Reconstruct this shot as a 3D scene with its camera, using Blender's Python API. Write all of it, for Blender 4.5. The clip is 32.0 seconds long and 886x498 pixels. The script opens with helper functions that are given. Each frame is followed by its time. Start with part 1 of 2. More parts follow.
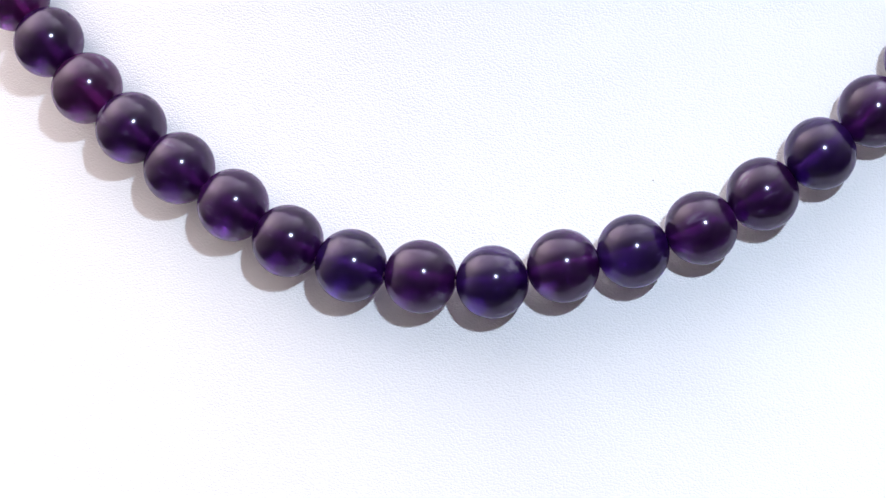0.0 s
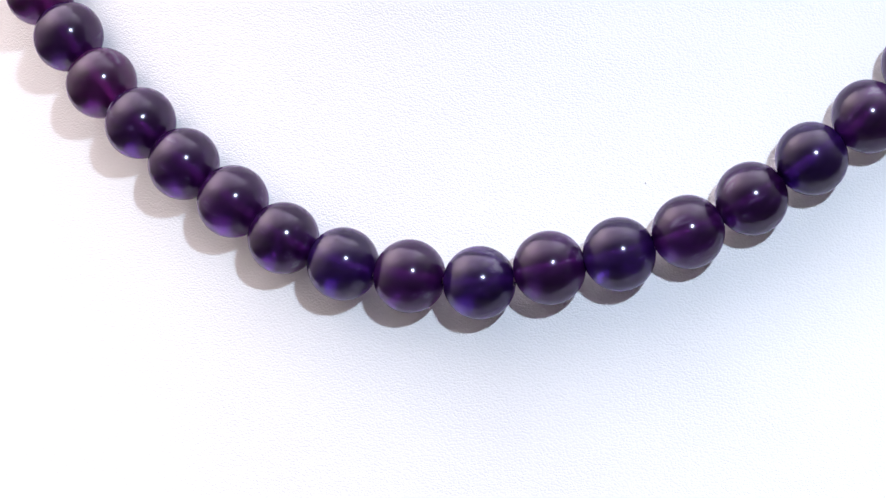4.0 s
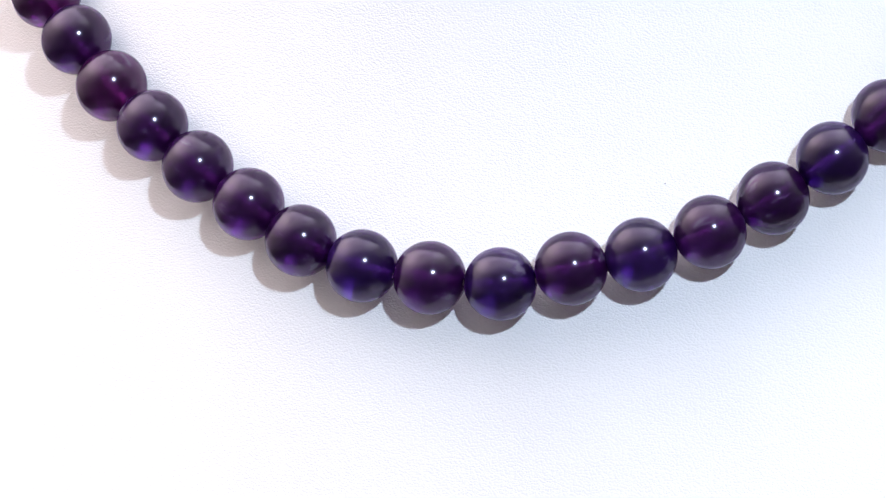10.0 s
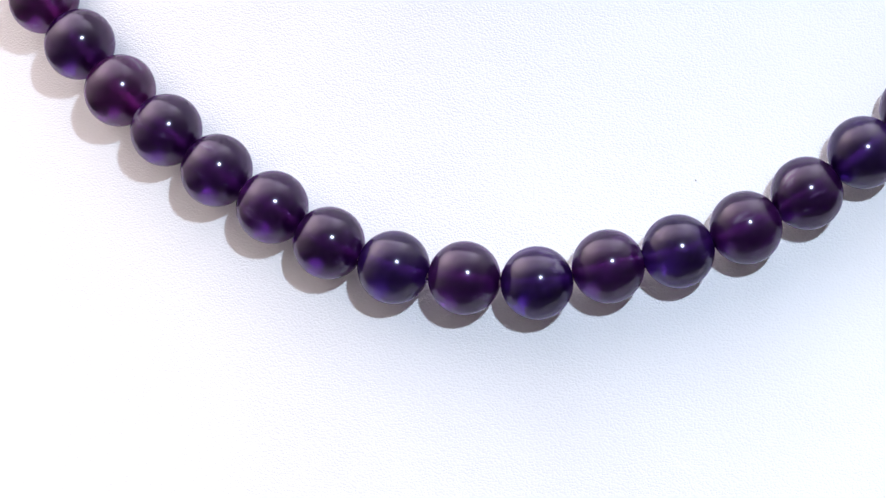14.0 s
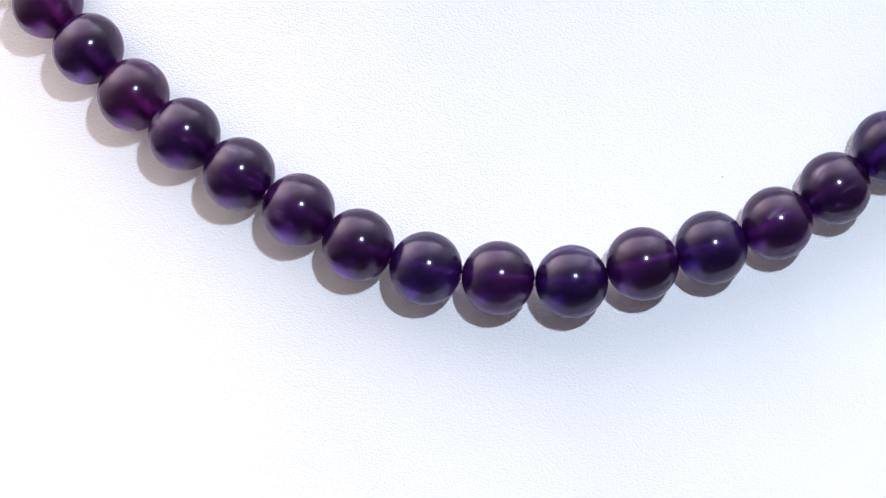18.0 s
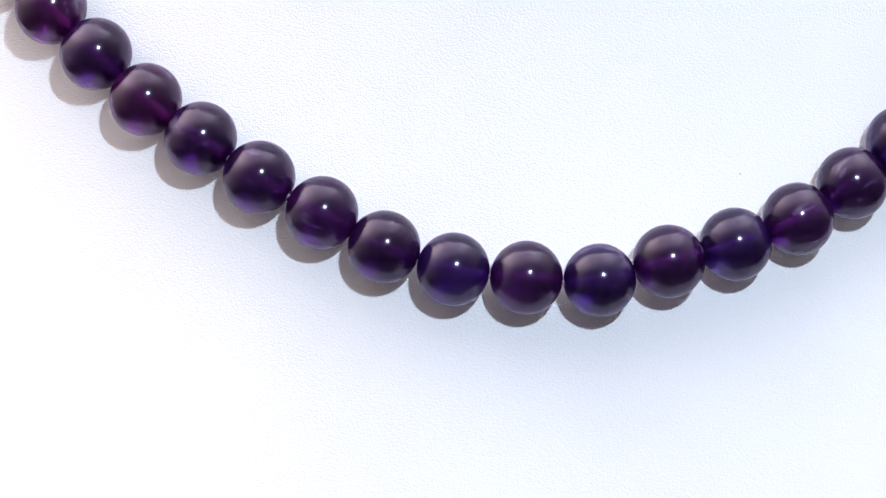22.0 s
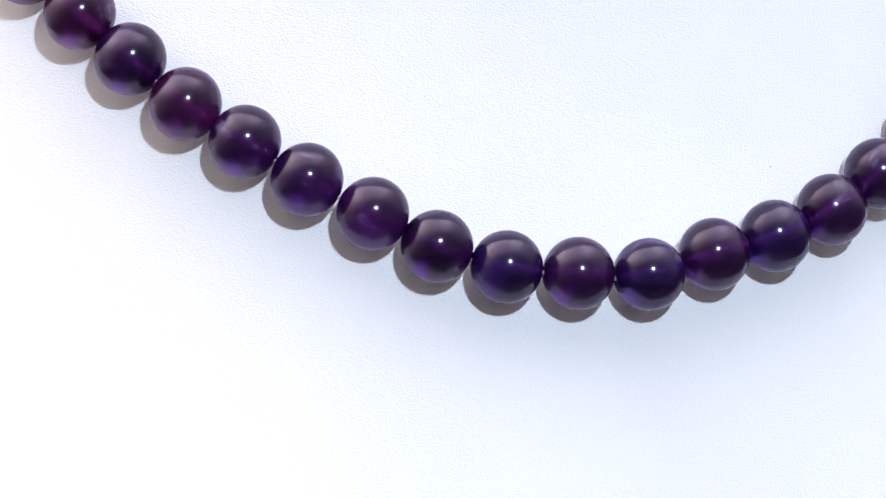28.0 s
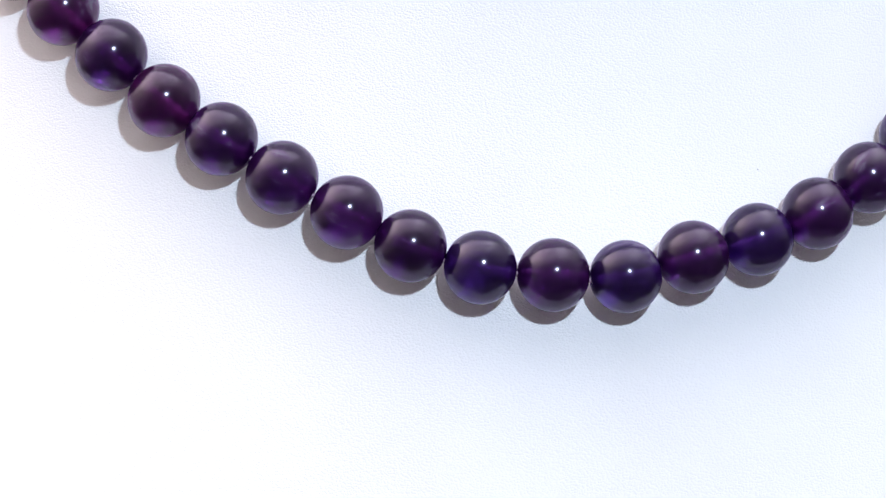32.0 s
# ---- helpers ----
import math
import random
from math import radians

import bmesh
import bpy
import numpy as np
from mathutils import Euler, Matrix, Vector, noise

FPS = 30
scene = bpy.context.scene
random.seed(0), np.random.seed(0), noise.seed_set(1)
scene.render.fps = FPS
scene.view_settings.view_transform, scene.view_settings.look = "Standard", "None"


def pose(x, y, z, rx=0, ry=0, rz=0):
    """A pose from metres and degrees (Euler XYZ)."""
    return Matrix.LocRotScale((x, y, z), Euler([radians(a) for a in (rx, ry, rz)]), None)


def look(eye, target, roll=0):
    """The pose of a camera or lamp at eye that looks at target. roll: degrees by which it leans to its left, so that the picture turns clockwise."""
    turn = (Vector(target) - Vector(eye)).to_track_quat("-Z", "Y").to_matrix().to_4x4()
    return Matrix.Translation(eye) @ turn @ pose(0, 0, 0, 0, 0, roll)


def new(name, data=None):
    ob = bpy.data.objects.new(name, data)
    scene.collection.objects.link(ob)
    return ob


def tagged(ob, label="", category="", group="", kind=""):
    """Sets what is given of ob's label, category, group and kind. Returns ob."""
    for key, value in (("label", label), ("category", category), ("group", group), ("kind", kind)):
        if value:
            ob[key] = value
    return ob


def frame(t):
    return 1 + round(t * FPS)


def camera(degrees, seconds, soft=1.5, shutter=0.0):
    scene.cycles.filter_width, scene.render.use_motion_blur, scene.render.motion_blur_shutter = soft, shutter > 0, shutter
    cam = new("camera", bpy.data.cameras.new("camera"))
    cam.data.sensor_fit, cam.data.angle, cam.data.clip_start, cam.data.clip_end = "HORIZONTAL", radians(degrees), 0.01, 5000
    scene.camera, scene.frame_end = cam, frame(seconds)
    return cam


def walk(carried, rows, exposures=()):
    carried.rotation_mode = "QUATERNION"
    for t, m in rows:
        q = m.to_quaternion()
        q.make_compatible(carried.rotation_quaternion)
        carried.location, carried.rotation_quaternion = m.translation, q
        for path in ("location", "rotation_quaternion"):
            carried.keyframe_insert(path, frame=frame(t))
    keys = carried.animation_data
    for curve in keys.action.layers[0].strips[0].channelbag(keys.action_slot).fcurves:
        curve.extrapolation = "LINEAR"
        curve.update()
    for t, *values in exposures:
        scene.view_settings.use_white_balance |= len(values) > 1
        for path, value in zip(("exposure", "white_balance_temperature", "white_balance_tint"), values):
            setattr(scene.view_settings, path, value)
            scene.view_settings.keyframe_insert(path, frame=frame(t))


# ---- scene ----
# A necklace of amethyst beads on a white leatherette display bust that a turntable swings to and fro.
# The middle of the necklace lies near (0, 0, MID); the camera looks along +y, a little downwards.
MID = 0.90
TABLE = 0.75
BEAD = 0.00402  # radius of a bead
HOLE = 0.00038  # radius of its bore

cam = camera(10.0, 32.0, soft=1.35)
STAND = pose(0.00225, -0.55447, MID + 0.07900, 81.888, 1.628, 0.000)
walk(cam, [(0.0, STAND), (32.0, STAND)])

# seconds, x, y, rise, turn of the bust about its upright axis (degrees)
TURNS = [
    (0, 0.01092, 0.03972, -0.00001, -10.13), (0.5, 0.01124, 0.03951, 0.00003, -10.94), (1, 0.01152, 0.03928, 0.00007, -11.73),
    (1.5, 0.01178, 0.03902, 0.00009, -12.47), (2, 0.01210, 0.03875, 0.00013, -13.24), (2.5, 0.01259, 0.03846, 0.00017, -14.08),
    (3, 0.01325, 0.03822, 0.00017, -14.94), (3.5, 0.01395, 0.03802, 0.00012, -15.73), (5.5, 0.01604, 0.03653, 0.00012, -19.04),
    (6, 0.01613, 0.03612, 0.00016, -19.76), (6.5, 0.01621, 0.03577, 0.00017, -20.27), (7, 0.01602, 0.03615, 0.00010, -19.46),
    (7.5, 0.01585, 0.03651, 0.00003, -18.61), (8, 0.01571, 0.03680, -0.00000, -17.75), (8.5, 0.01561, 0.03700, 0.00001, -16.96),
    (9, 0.01552, 0.03716, 0.00002, -16.15), (9.5, 0.01536, 0.03732, 0.00000, -15.27), (10, 0.01520, 0.03748, 0.00001, -14.37),
    (10.5, 0.01507, 0.03762, 0.00002, -13.51), (11, 0.01495, 0.03774, 0.00001, -12.68), (11.5, 0.01480, 0.03785, -0.00000, -11.85),
    (12, 0.01465, 0.03794, -0.00001, -11.03), (12.5, 0.01449, 0.03800, -0.00000, -10.21), (13, 0.01430, 0.03805, 0.00002, -9.39),
    (13.5, 0.01411, 0.03809, 0.00003, -8.61), (14, 0.01390, 0.03815, 0.00001, -7.81), (14.5, 0.01363, 0.03825, 0.00001, -6.91),
    (16.5, 0.01315, 0.03891, -0.00007, -3.95), (17, 0.01294, 0.03893, -0.00004, -3.07), (17.5, 0.01276, 0.03892, -0.00003, -2.26),
    (18, 0.01255, 0.03886, -0.00002, -1.49), (18.5, 0.01229, 0.03877, 0.00001, -0.70), (19, 0.01198, 0.03865, 0.00007, 0.11),
    (19.5, 0.01171, 0.03856, 0.00012, 0.90), (20, 0.01147, 0.03854, 0.00010, 1.69), (20.5, 0.01122, 0.03862, 0.00007, 2.49),
    (21, 0.01095, 0.03878, 0.00003, 3.30), (21.5, 0.01066, 0.03899, -0.00003, 4.14), (22, 0.01040, 0.03924, -0.00008, 4.96),
    (22.5, 0.01026, 0.03948, -0.00012, 5.68), (23, 0.01014, 0.03973, -0.00016, 6.43), (23.5, 0.00996, 0.03998, -0.00019, 7.26),
    (24, 0.00978, 0.04023, -0.00021, 8.04), (24.5, 0.00963, 0.04046, -0.00021, 8.79), (25, 0.00948, 0.04068, -0.00021, 9.58),
    (25.5, 0.00930, 0.04089, -0.00021, 10.39), (27.5, 0.00870, 0.04151, -0.00019, 13.62), (28, 0.00844, 0.04174, -0.00022, 14.48),
    (28.5, 0.00823, 0.04196, -0.00022, 15.13), (29, 0.00846, 0.04170, -0.00019, 14.28), (29.5, 0.00872, 0.04142, -0.00015, 13.39),
    (30, 0.00889, 0.04110, -0.00013, 12.63), (30.5, 0.00903, 0.04070, -0.00009, 11.90), (31, 0.00920, 0.04020, -0.00001, 11.14),
    (31.5, 0.00938, 0.03961, 0.00007, 10.35), (32, 0.00960, 0.03896, 0.00016, 9.55),
]


# ---- light ----
world = bpy.data.worlds.new("dim_room")
scene.world = world
world.use_nodes = True
world.node_tree.nodes["Background"].inputs["Color"].default_value = (0.5, 0.5, 0.52, 1)
world.node_tree.nodes["Background"].inputs["Strength"].default_value = 0.02

KEY_FROM = Vector((0.2058, -0.8791, 0.4299))


def key_light():
    lamp = bpy.data.lights.new("key_light", "SPOT")
    lamp.energy, lamp.color = 99.0, (0.70, 0.838, 1.03)
    lamp.shadow_soft_size, lamp.spot_size, lamp.spot_blend = 0.033, radians(40), 0.5
    ob = new("key_light", lamp)
    ob.matrix_world = look(KEY_FROM * 1.75 + Vector((0, 0, MID)), (0, 0, MID))


key_light()


# unseen dome added for the soft light: glow strength, and its fall-off by direction
DOME_STRENGTH = 6.15
DOME_LEAN = -0.18
DOME_SIDE = [(0.10, (1.05, 1.05, 1.11)), (0.45, (0.495, 0.465, 0.54)), (0.68, (0.575, 0.505, 0.55)),
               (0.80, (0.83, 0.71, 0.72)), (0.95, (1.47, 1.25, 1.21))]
DOME_LIFT = [(0.36, 0.0), (0.50, 0.075), (0.65, 0.12), (0.80, 0.31), (0.95, 1.22)]
DOME_GAP = [(0.30, 1.0), (0.50, 0.72), (0.72, 0.30), (0.88, 0.06), (0.95, 0.0)]


# ---- materials ----
def material(name):
    m = bpy.data.materials.new(name)
    m.use_nodes = True
    nt = m.node_tree
    return m, nt, nt.nodes["Principled BSDF"]


def node(nt, kind, **values):
    n = nt.nodes.new(kind)
    for key, value in values.items():
        n.inputs[key.replace("_", " ")].default_value = value
    return n


def ramp(nt, source, stops):
    n = nt.nodes.new("ShaderNodeValToRGB")
    while len(n.color_ramp.elements) < len(stops):
        n.color_ramp.elements.new(0.5)
    for e, (at, value) in zip(n.color_ramp.elements, stops):
        e.position, e.color = at, (*value, 1) if isinstance(value, tuple) else (value, value, value, 1)
    nt.links.new(source, n.inputs["Fac"])
    return n.outputs["Color"]


def leatherette():
    m, nt, p = material("white_leatherette")
    long = nt.nodes.new("ShaderNodeVectorMath")
    long.operation = "MULTIPLY"
    long.inputs[1].default_value = (0.78, 1.0, 1.0)
    where = nt.nodes.new("ShaderNodeTexCoord").outputs["Object"]
    nt.links.new(where, long.inputs[0])
    warp = node(nt, "ShaderNodeTexNoise", Scale=900.0, Detail=2.0)
    nt.links.new(where, warp.inputs["Vector"])
    bent = nt.nodes.new("ShaderNodeMixRGB")
    bent.blend_type = "LINEAR_LIGHT"
    bent.inputs["Fac"].default_value = 0.00018
    nt.links.new(long.outputs["Vector"], bent.inputs["Color1"])
    nt.links.new(warp.outputs["Color"], bent.inputs["Color2"])
    grain = nt.nodes.new("ShaderNodeTexVoronoi")
    grain.feature = "SMOOTH_F1"
    grain.inputs["Scale"].default_value = 5000.0
    grain.inputs["Smoothness"].default_value = 0.18
    nt.links.new(bent.outputs["Color"], grain.inputs["Vector"])
    pebble = ramp(nt, grain.outputs["Distance"], [(0.05, 1.0), (0.45, 0.75), (0.8, 0.0)])
    fold = node(nt, "ShaderNodeTexNoise", Scale=2900.0, Detail=1.5, Roughness=0.5)
    nt.links.new(long.outputs["Vector"], fold.inputs["Vector"])
    wave = node(nt, "ShaderNodeTexNoise", Scale=45.0, Detail=2.0)
    nt.links.new(where, wave.inputs["Vector"])
    height = nt.nodes.new("ShaderNodeMath")
    height.operation = "MULTIPLY_ADD"
    height.inputs[1].default_value = 2.2
    nt.links.new(pebble, height.inputs[0])
    nt.links.new(fold.outputs["Fac"], height.inputs[2])
    bump = node(nt, "ShaderNodeBump", Strength=0.33, Distance=0.00005)
    nt.links.new(height.outputs[0], bump.inputs["Height"])
    nt.links.new(bump.outputs["Normal"], p.inputs["Normal"])
    tone = ramp(nt, wave.outputs["Fac"], [(0.3, (0.80, 0.795, 0.79)), (0.7, (0.83, 0.83, 0.83))])
    for place, size in (((0.0195, -0.0385, 0.1572), 0.00007), ((-0.0210, -0.0423, 0.1283), 0.00006), ((0.0080, -0.0440, 0.1380), 0.00005)):
        far = nt.nodes.new("ShaderNodeVectorMath")
        far.operation = "DISTANCE"
        far.inputs[1].default_value = place
        nt.links.new(where, far.inputs[0])
        near = nt.nodes.new("ShaderNodeMath")
        near.operation = "LESS_THAN"
        near.inputs[1].default_value = size * 1.25
        nt.links.new(far.outputs["Value"], near.inputs[0])
        dot = nt.nodes.new("ShaderNodeMixRGB")
        dot.inputs["Color2"].default_value = (0.10, 0.09, 0.09, 1)
        nt.links.new(near.outputs[0], dot.inputs["Fac"])
        nt.links.new(tone, dot.inputs["Color1"])
        tone = dot.outputs["Color"]
    nt.links.new(tone, p.inputs["Base Color"])
    p.inputs["Roughness"].default_value = 0.55
    p.inputs["Specular IOR Level"].default_value = 0.3
    return m


def amethyst():
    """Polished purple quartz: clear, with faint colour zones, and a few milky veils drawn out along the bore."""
    m, nt, p = material("amethyst")
    nt.nodes.remove(p)
    info = nt.nodes.new("ShaderNodeObjectInfo")
    where = nt.nodes.new("ShaderNodeTexCoord").outputs["Object"]
    hue = info.outputs["Color"]
    spread = nt.nodes.new("ShaderNodeCombineXYZ")
    nt.links.new(info.outputs["Random"], spread.inputs["X"])
    nt.links.new(info.outputs["Random"], spread.inputs["Y"])
    apart = nt.nodes.new("ShaderNodeVectorMath")
    apart.operation = "MULTIPLY_ADD"
    apart.inputs[1].default_value = (1.0, 1.0, 0.35)
    nt.links.new(where, apart.inputs[0])
    nt.links.new(spread.outputs["Vector"], apart.inputs[2])
    cloud = node(nt, "ShaderNodeTexNoise", Scale=230.0, Detail=2.0)
    nt.links.new(apart.outputs["Vector"], cloud.inputs["Vector"])
    shade = ramp(nt, cloud.outputs["Fac"], [(0.32, 0.27), (0.68, 0.82)])
    mix = nt.nodes.new("ShaderNodeMixRGB")
    mix.blend_type = "MULTIPLY"
    mix.inputs["Fac"].default_value = 1.0
    nt.links.new(hue, mix.inputs["Color1"])
    nt.links.new(shade, mix.inputs["Color2"])
    once = nt.nodes.new("ShaderNodeGamma")  # a ray crosses the surface twice
    once.inputs["Gamma"].default_value = 0.5
    nt.links.new(mix.outputs["Color"], once.inputs["Color"])
    clear = node(nt, "ShaderNodeBsdfRefraction", Roughness=0.28, IOR=1.54)
    nt.links.new(once.outputs["Color"], clear.inputs["Color"])
    polish = node(nt, "ShaderNodeBsdfAnisotropic", Roughness=0.15, Color=(0.90, 0.82, 0.98, 1))
    skin = nt.nodes.new("ShaderNodeFresnel")
    skin.inputs["IOR"].default_value = 1.54
    stone = nt.nodes.new("ShaderNodeMixShader")
    nt.links.new(skin.outputs["Fac"], stone.inputs["Fac"])
    nt.links.new(clear.outputs["BSDF"], stone.inputs[1])
    nt.links.new(polish.outputs["BSDF"], stone.inputs[2])
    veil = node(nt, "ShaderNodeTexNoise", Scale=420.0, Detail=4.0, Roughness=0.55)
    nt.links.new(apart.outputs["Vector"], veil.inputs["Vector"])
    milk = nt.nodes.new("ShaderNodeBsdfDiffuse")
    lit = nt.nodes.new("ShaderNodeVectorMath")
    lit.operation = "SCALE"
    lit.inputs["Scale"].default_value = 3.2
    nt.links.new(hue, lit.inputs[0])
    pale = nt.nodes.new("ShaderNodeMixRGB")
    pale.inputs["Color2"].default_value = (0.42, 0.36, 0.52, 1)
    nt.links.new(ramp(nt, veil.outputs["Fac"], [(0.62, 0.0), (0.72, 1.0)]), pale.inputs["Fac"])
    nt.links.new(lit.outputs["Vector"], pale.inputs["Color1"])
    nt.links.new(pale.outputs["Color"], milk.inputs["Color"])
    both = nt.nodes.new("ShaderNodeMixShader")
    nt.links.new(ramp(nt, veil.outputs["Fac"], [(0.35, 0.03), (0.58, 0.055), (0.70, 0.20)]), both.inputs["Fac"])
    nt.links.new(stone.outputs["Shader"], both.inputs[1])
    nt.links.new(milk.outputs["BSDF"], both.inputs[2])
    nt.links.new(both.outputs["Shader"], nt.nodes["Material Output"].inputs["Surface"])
    return m


def drilled_bore():
    """The wall of a drilled hole: frosted in some stretches, clear in others."""
    m, nt, p = material("drilled_bore")
    info = nt.nodes.new("ShaderNodeObjectInfo")
    where = nt.nodes.new("ShaderNodeTexCoord").outputs["Object"]
    apart = nt.nodes.new("ShaderNodeVectorMath")
    apart.operation = "MULTIPLY_ADD"
    apart.inputs[1].default_value = (1.0, 1.0, 0.6)
    nt.links.new(where, apart.inputs[0])
    nt.links.new(info.outputs["Random"], apart.inputs[2])
    n = node(nt, "ShaderNodeTexNoise", Scale=1300.0, Detail=2.0)
    nt.links.new(apart.outputs["Vector"], n.inputs["Vector"])
    nt.links.new(ramp(nt, n.outputs["Fac"], [(0.35, (0.72, 0.52, 0.72)), (0.65, (0.98, 0.88, 0.96))]), p.inputs["Base Color"])
    p.inputs["Roughness"].default_value = 0.5
    frost = node(nt, "ShaderNodeTexNoise", Scale=430.0, Detail=2.0)
    nt.links.new(apart.outputs["Vector"], frost.inputs["Vector"])
    nt.links.new(ramp(nt, frost.outputs["Fac"], [(0.40, 0.55), (0.62, 0.0)]), p.inputs["Transmission Weight"])
    p.inputs["IOR"].default_value = 1.52
    return m


def plain(name, colour, roughness=0.7, grain=12.0, spread=0.08):
    m, nt, p = material(name)
    where = nt.nodes.new("ShaderNodeTexCoord").outputs["Object"]
    n = node(nt, "ShaderNodeTexNoise", Scale=grain, Detail=5.0)
    nt.links.new(where, n.inputs["Vector"])
    low = tuple(c * (1 - spread) for c in colour)
    high = tuple(min(1, c * (1 + spread)) for c in colour)
    nt.links.new(ramp(nt, n.outputs["Fac"], [(0.3, low), (0.7, high)]), p.inputs["Base Color"])
    p.inputs["Roughness"].default_value = roughness
    bump = node(nt, "ShaderNodeBump", Strength=0.1, Distance=0.002)
    nt.links.new(n.outputs["Fac"], bump.inputs["Height"])
    nt.links.new(bump.outputs["Normal"], p.inputs["Normal"])
    return m


def dome_emission():
    """Emission of the added, unseen dome: bright overhead and to the west, fading towards the front and the table."""
    m, nt, p = material("dome_glow")
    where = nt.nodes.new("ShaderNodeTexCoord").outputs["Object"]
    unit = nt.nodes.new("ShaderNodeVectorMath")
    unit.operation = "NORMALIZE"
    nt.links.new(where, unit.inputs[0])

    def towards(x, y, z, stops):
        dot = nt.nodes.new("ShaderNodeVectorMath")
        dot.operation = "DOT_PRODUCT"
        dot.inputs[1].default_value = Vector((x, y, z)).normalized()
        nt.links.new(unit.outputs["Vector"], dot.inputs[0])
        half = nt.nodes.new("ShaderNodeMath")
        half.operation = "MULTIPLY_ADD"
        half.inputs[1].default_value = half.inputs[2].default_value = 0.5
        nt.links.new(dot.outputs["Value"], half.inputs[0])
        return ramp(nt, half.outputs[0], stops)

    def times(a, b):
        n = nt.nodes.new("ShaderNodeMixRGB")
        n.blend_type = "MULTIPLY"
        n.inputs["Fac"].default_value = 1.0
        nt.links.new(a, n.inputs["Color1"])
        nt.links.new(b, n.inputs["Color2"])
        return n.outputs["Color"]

    side = towards(-1, 0, 0, DOME_SIDE)
    lift = towards(DOME_LEAN, 0, 1, DOME_LIFT)
    gap = towards(0.05, -0.93, -0.30, DOME_GAP)
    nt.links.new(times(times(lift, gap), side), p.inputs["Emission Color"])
    p.inputs["Emission Strength"].default_value = DOME_STRENGTH
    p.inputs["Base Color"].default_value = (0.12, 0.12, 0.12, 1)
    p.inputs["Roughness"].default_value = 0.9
    return m


LEATHER = leatherette()
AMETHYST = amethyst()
BORE = drilled_bore()
CORD = plain("beading_cord", (0.48, 0.33, 0.45), 0.6, 3000.0)
FLOOR = plain("dark_grey_floor", (0.06, 0.06, 0.06))
TABLETOP = plain("dark_tabletop", (0.05, 0.048, 0.045), 0.6, 30.0)
DOME_MAT = dome_emission()


# ---- mesh helpers ----
def mesh(name, bm, mat, smooth=True):
    data = bpy.data.meshes.new(name)
    bm.normal_update()
    bm.to_mesh(data)
    bm.free()
    data.materials.append(mat)
    for p in data.polygons:
        p.use_smooth = smooth
    return data


def part(name, bm, mat, parent, label="", smooth=True):
    ob = new(name, mesh(name, bm, mat, smooth))
    ob.parent = parent
    return tagged(ob, label)


def box(bm, x0, y0, z0, x1, y1, z1, bevel=0.0):
    made = bmesh.ops.create_cube(bm, size=1.0)["verts"]
    bmesh.ops.scale(bm, verts=made, vec=(x1 - x0, y1 - y0, z1 - z0))
    bmesh.ops.translate(bm, verts=made, vec=((x0 + x1) / 2, (y0 + y1) / 2, (z0 + z1) / 2))
    if bevel:
        edges = list({e for v in made for e in v.link_edges})
        bmesh.ops.bevel(bm, geom=edges, offset=bevel, segments=2, affect="EDGES")


# ---- the room ----
def slab(name, label, mat, *size):
    bm = bmesh.new()
    box(bm, *size)
    return tagged(new(name, mesh(name, bm, mat, False)), label, name.split("_")[0], kind="structure")


def light_dome():
    """An unseen round dome, added for soft light; it closes the place, from the floor to over the table."""
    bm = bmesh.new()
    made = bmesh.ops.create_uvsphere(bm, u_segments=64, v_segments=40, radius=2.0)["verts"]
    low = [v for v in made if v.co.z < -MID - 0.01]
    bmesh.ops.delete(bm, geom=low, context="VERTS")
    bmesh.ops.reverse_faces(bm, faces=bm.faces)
    ob = new("light_dome", mesh("light_dome", bm, DOME_MAT))
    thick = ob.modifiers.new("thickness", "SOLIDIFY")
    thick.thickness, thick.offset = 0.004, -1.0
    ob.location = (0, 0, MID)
    tagged(ob, "unseen round dome added for soft light, glowing overhead", "tent", kind="structure")


def room():
    slab("floor", "dark grey floor under the light dome", FLOOR, -2.2, -2.2, -0.1, 2.2, 2.2, 0.0)
    slab("tabletop", "dark matt tabletop under the display bust", TABLETOP, -0.20, -0.12, TABLE - 0.03, 0.20, 0.28, TABLE - 0.0006)
    slab("table_plinth", "dark plinth that carries the tabletop", TABLETOP, -0.15, -0.07, 0.0, 0.15, 0.23, TABLE - 0.03)
    light_dome()


room()


# ---- the display bust ----
# Its front, in millimetres from the middle of the necklace: the depth y over the width x and the height z.
def front(x, z):
    a, b = max(-72.0, min(72.0, x)), max(-6.0, min(32.0, z))
    y = -1.84 + 0.2104 * b + 0.004587 * a * a + 4.83e-5 * a * a * b - 0.00189 * b * b - 6.1e-8 * a**4
    gx = 0.009174 * a + 9.66e-5 * a * b - 2.44e-7 * a**3
    gz = 0.2104 + 4.83e-5 * a * a - 0.00378 * b
    return y + gx * (x - a) + gz * (z - b)


AXIS_Y = 40.0


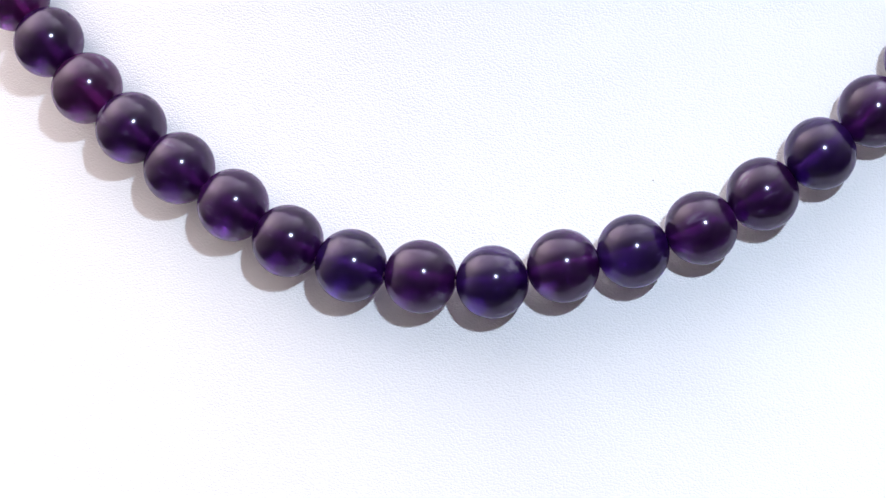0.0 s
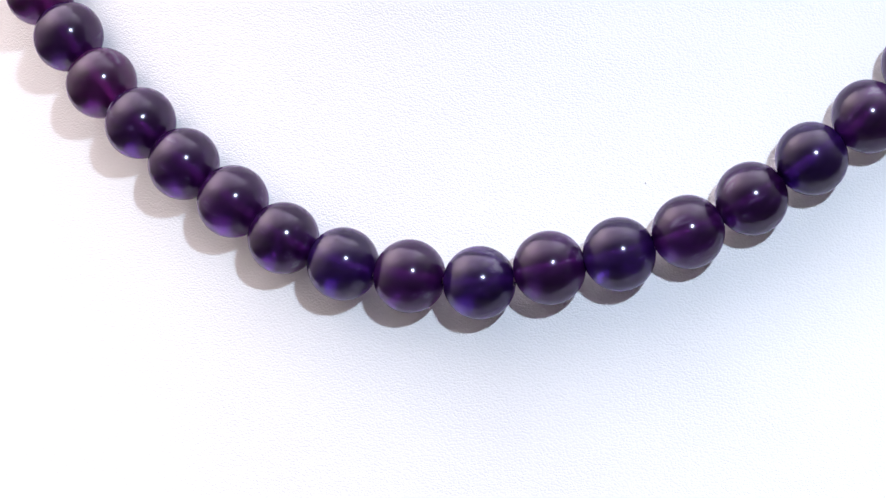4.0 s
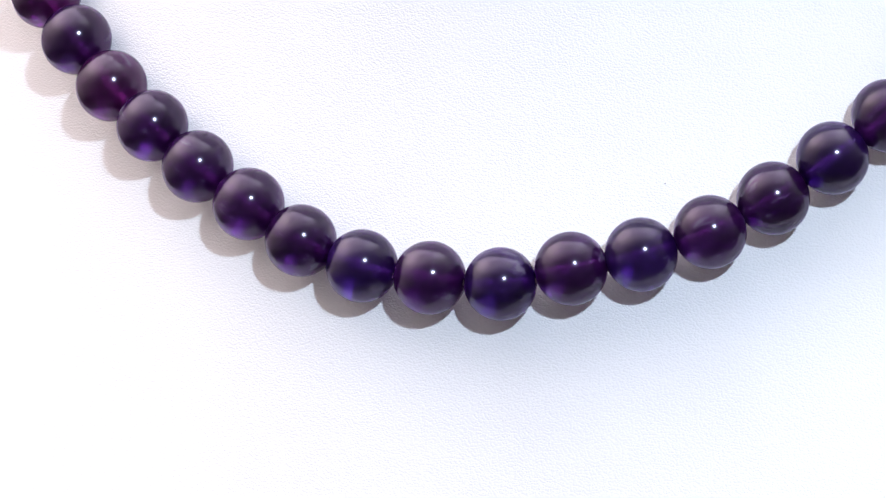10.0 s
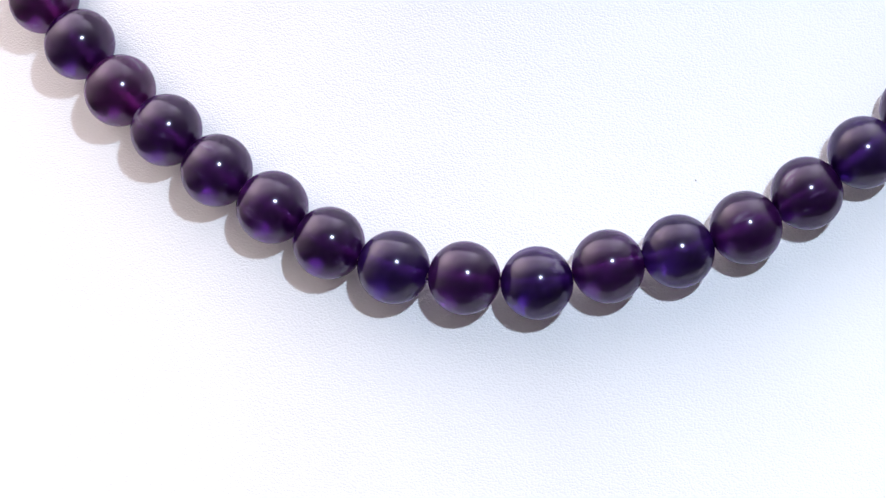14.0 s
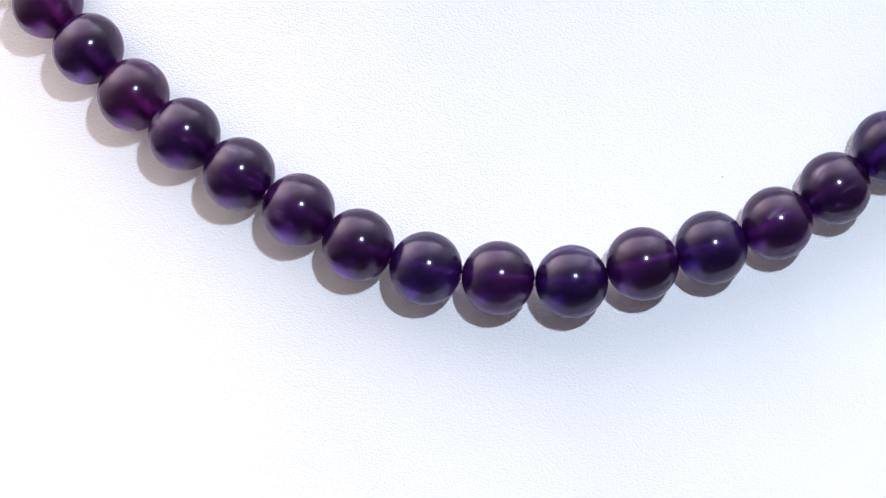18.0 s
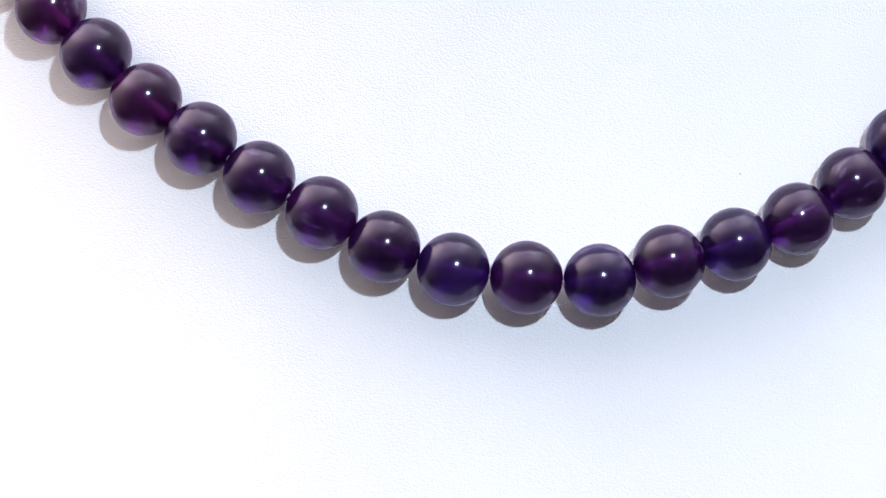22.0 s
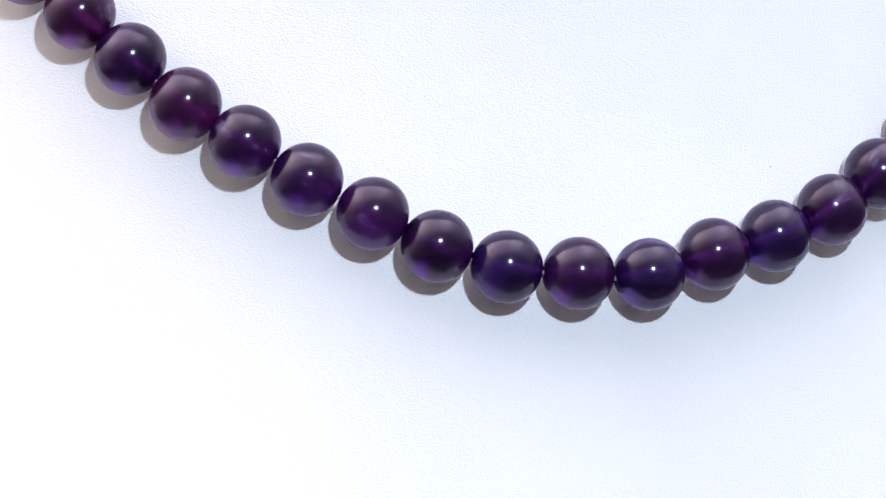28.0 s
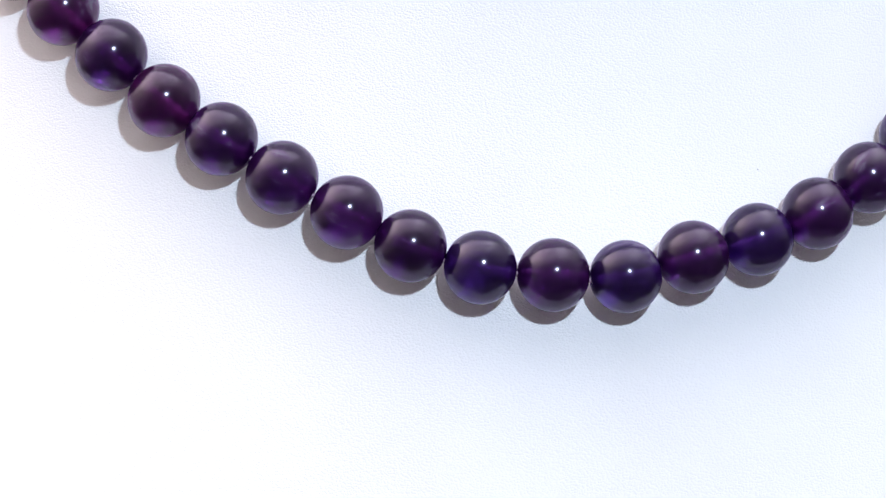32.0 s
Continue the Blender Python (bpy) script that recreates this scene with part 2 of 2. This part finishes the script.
def display_bust():
    across, around, levels = 96, 40, 130
    low, high = -150.0, 105.0
    bm = bmesh.new()
    rings = []
    for k in range(levels + 1):
        z = low + (high - low) * k / levels
        up = min(1.0, max(0.0, (z - 38) / 45))
        up = up * up * (3 - 2 * up)
        down = min(1.0, max(0.0, (-40 - z) / 110))
        w = 84 * (1 - up) + 40 * up - 22 * down * down
        back = 118 - 18 * down
        ring = []
        for i in range(across + 1):
            x = w * math.sin(math.pi * (i / across - 0.5))
            ring.append((x, front(x, z), z))
        side = front(w, z)
        for i in range(1, around):
            a = math.pi * i / around
            ring.append((w * math.cos(a), side + (max(back, side + 20) - side) * math.sin(a) ** 0.8, z))
        rings.append([bm.verts.new((x / 1000, (y - AXIS_Y) / 1000, z / 1000 + MID - TABLE)) for x, y, z in ring])
    n = len(rings[0])
    for a, b in zip(rings, rings[1:]):
        for i in range(n):
            bm.faces.new((a[i], a[(i + 1) % n], b[(i + 1) % n], b[i]))
    bm.faces.new(list(reversed(rings[0])))
    bm.faces.new(rings[-1])
    ob = new("display_bust", mesh("display_bust", bm, LEATHER))
    return tagged(ob, "white grained leatherette display bust standing on the tabletop", "display bust")


# ---- the necklace ----
# the beads' middles on the bust, in millimetres
RED, DEEP, BLUE, MID_V = (0.074, 0.007, 0.082), (0.046, 0.006, 0.086), (0.036, 0.008, 0.110), (0.058, 0.008, 0.100)
HUES = [RED, RED, DEEP, RED, DEEP, DEEP, MID_V, DEEP, BLUE, MID_V, BLUE, MID_V, BLUE, MID_V, DEEP, BLUE, MID_V, DEEP]
CHAIN = [(-60.83, 18.87, 32.01), (-55.83, 15.31, 27.11), (-51.06, 11.66, 22.18), (-45.82, 7.80, 17.27), (-40.01, 4.50, 13.12),
         (-33.87, 1.06, 8.92), (-27.24, -1.46, 5.09), (-20.67, -3.91, 1.36), (-13.29, -5.32, -1.18), (-5.38, -6.33, -2.29),
         (2.64, -6.46, -2.86), (10.40, -5.62, -1.22), (17.96, -4.63, 0.19), (25.25, -2.58, 2.46), (31.79, -0.20, 5.85),
         (37.87, 2.96, 9.90), (43.51, 6.31, 14.15), (48.39, 9.98, 19.42)]


def settled(p):
    """The place of a bead moved in depth until it just rests on the bust."""
    for _ in range(6):
        e = 0.01
        gx = (front(p.x + e, p.z) - front(p.x - e, p.z)) / (2 * e)
        gz = (front(p.x, p.z + e) - front(p.x, p.z - e)) / (2 * e)
        away = Vector((gx, -1, gz)).normalized()
        foot = p - away * (BEAD * 1000 + 0.02)
        p = p + Vector((0, front(foot.x, foot.z) - foot.y, 0))
    return p


def loop():
    """The seen beads, and the rest of the string up over the shoulders and round the neck."""
    seen = [settled(Vector(p)) for p in CHAIN]
    guide = [seen[-2], seen[-1], Vector((52, 17, 29)), Vector((55, 36, 44)), Vector((52, 68, 60)), Vector((40, 102, 72)), Vector((0, 123, 78)),
             Vector((-42, 102, 74)), Vector((-60, 68, 62)), Vector((-67, 40, 48)), seen[0], seen[1]]
    path = []
    for a, b, c, d in zip(guide, guide[1:], guide[2:], guide[3:]):
        for i in range(60):
            t = i / 60
            path.append(0.5 * (2 * b + (c - a) * t + (2 * a - 5 * b + 4 * c - d) * t * t + (3 * b - a - 3 * c + d) * t**3))
    path.append(seen[0])
    length = sum((q - p).length for p, q in zip(path, path[1:]))
    count = round(length / 7.95)
    step, run, more = length / count, 0.0, []
    for p, q in zip(path, path[1:]):
        run += (q - p).length
        if run >= step and len(more) < count - 1:
            more.append(q)
            run -= step
    return seen + more


def bead_mesh():
    """A ball drilled through along z, with a countersunk rim at both ends of the bore."""
    bm = bmesh.new()
    turn = math.asin(0.00048 / BEAD)
    outline = [(BEAD * math.sin(turn + (math.pi - 2 * turn) * i / 48), BEAD * math.cos(turn + (math.pi - 2 * turn) * i / 48)) for i in range(49)]
    top = outline[0][1]
    sunk = (0.00043, top - 0.00004), (HOLE, top - 0.00016), (HOLE, top - 0.0003)
    inner = [*sunk, *((HOLE, (top - 0.0003) * (1 - i / 4)) for i in range(1, 5)), *((HOLE, -(top - 0.0003) * i / 4) for i in range(1, 4)),
             *((r, -z) for r, z in reversed(sunk))]
    outline = outline + list(reversed(inner))
    segments = 64
    rings = [[bm.verts.new((r * math.cos(2 * math.pi * s / segments), r * math.sin(2 * math.pi * s / segments), z)) for s in range(segments)] for r, z in outline]
    for k, (a, b) in enumerate(zip(rings, rings[1:] + rings[:1])):
        for s in range(segments):
            f = bm.faces.new((a[s], b[s], b[(s + 1) % segments], a[(s + 1) % segments]))
            f.material_index = int(k > 49 and k < len(rings) - 2)
    bmesh.ops.recalc_face_normals(bm, faces=bm.faces)
    data = mesh("bead", bm, AMETHYST)
    data.materials.append(BORE)
    return data


def necklace():
    thing = tagged(new("necklace"), "string of round polished dark purple amethyst beads on the white bust", "necklace")
    beads = [(p - Vector((0, AXIS_Y, 0))) / 1000 + Vector((0, 0, MID - TABLE)) for p in loop()]
    data = bead_mesh()
    n = len(beads)
    turns = random.Random(4)
    for i, p in enumerate(beads):
        ob = new("bead", data)
        ob.parent = thing
        hue = HUES[i] if i < len(HUES) else turns.choice(HUES)
        ob.color = (*hue, 1)
        along = (beads[(i + 1) % n] - beads[i - 1]).to_track_quat("Z", "Y").to_matrix().to_4x4()
        girth = turns.uniform(1.016, 1.028) if i < 7 else turns.uniform(1.0, 1.014)
        ob.matrix_basis = Matrix.Translation(p) @ along @ pose(0, 0, 0, 0, 0, turns.uniform(0, 360)) @ Matrix.Diagonal((girth, girth, 0.995, 1))
    curve = bpy.data.curves.new("cord", "CURVE")
    curve.dimensions, curve.bevel_depth, curve.bevel_resolution = "3D", 0.00020, 3
    line = curve.splines.new("POLY")
    bores = []
    for i, p in enumerate(beads):
        along = (beads[(i + 1) % n] - beads[i - 1]).normalized() * BEAD * 0.98
        bores += [p - along, p + along]
    line.points.add(len(bores) - 1)
    for point, p in zip(line.points, bores):
        point.co = (*p, 1)
    line.use_cyclic_u = True
    curve.materials.append(CORD)
    ob = new("cord", curve)
    ob.parent = thing
    tagged(ob, "thin pale lilac beading cord")
    return thing


BUST = display_bust()
NECKLACE = necklace()


def motions():
    rows = [(t, pose(x, y, TABLE + rise, 0, 0, turn)) for t, x, y, rise, turn in TURNS]
    walk(BUST, rows)
    walk(NECKLACE, rows)


motions()
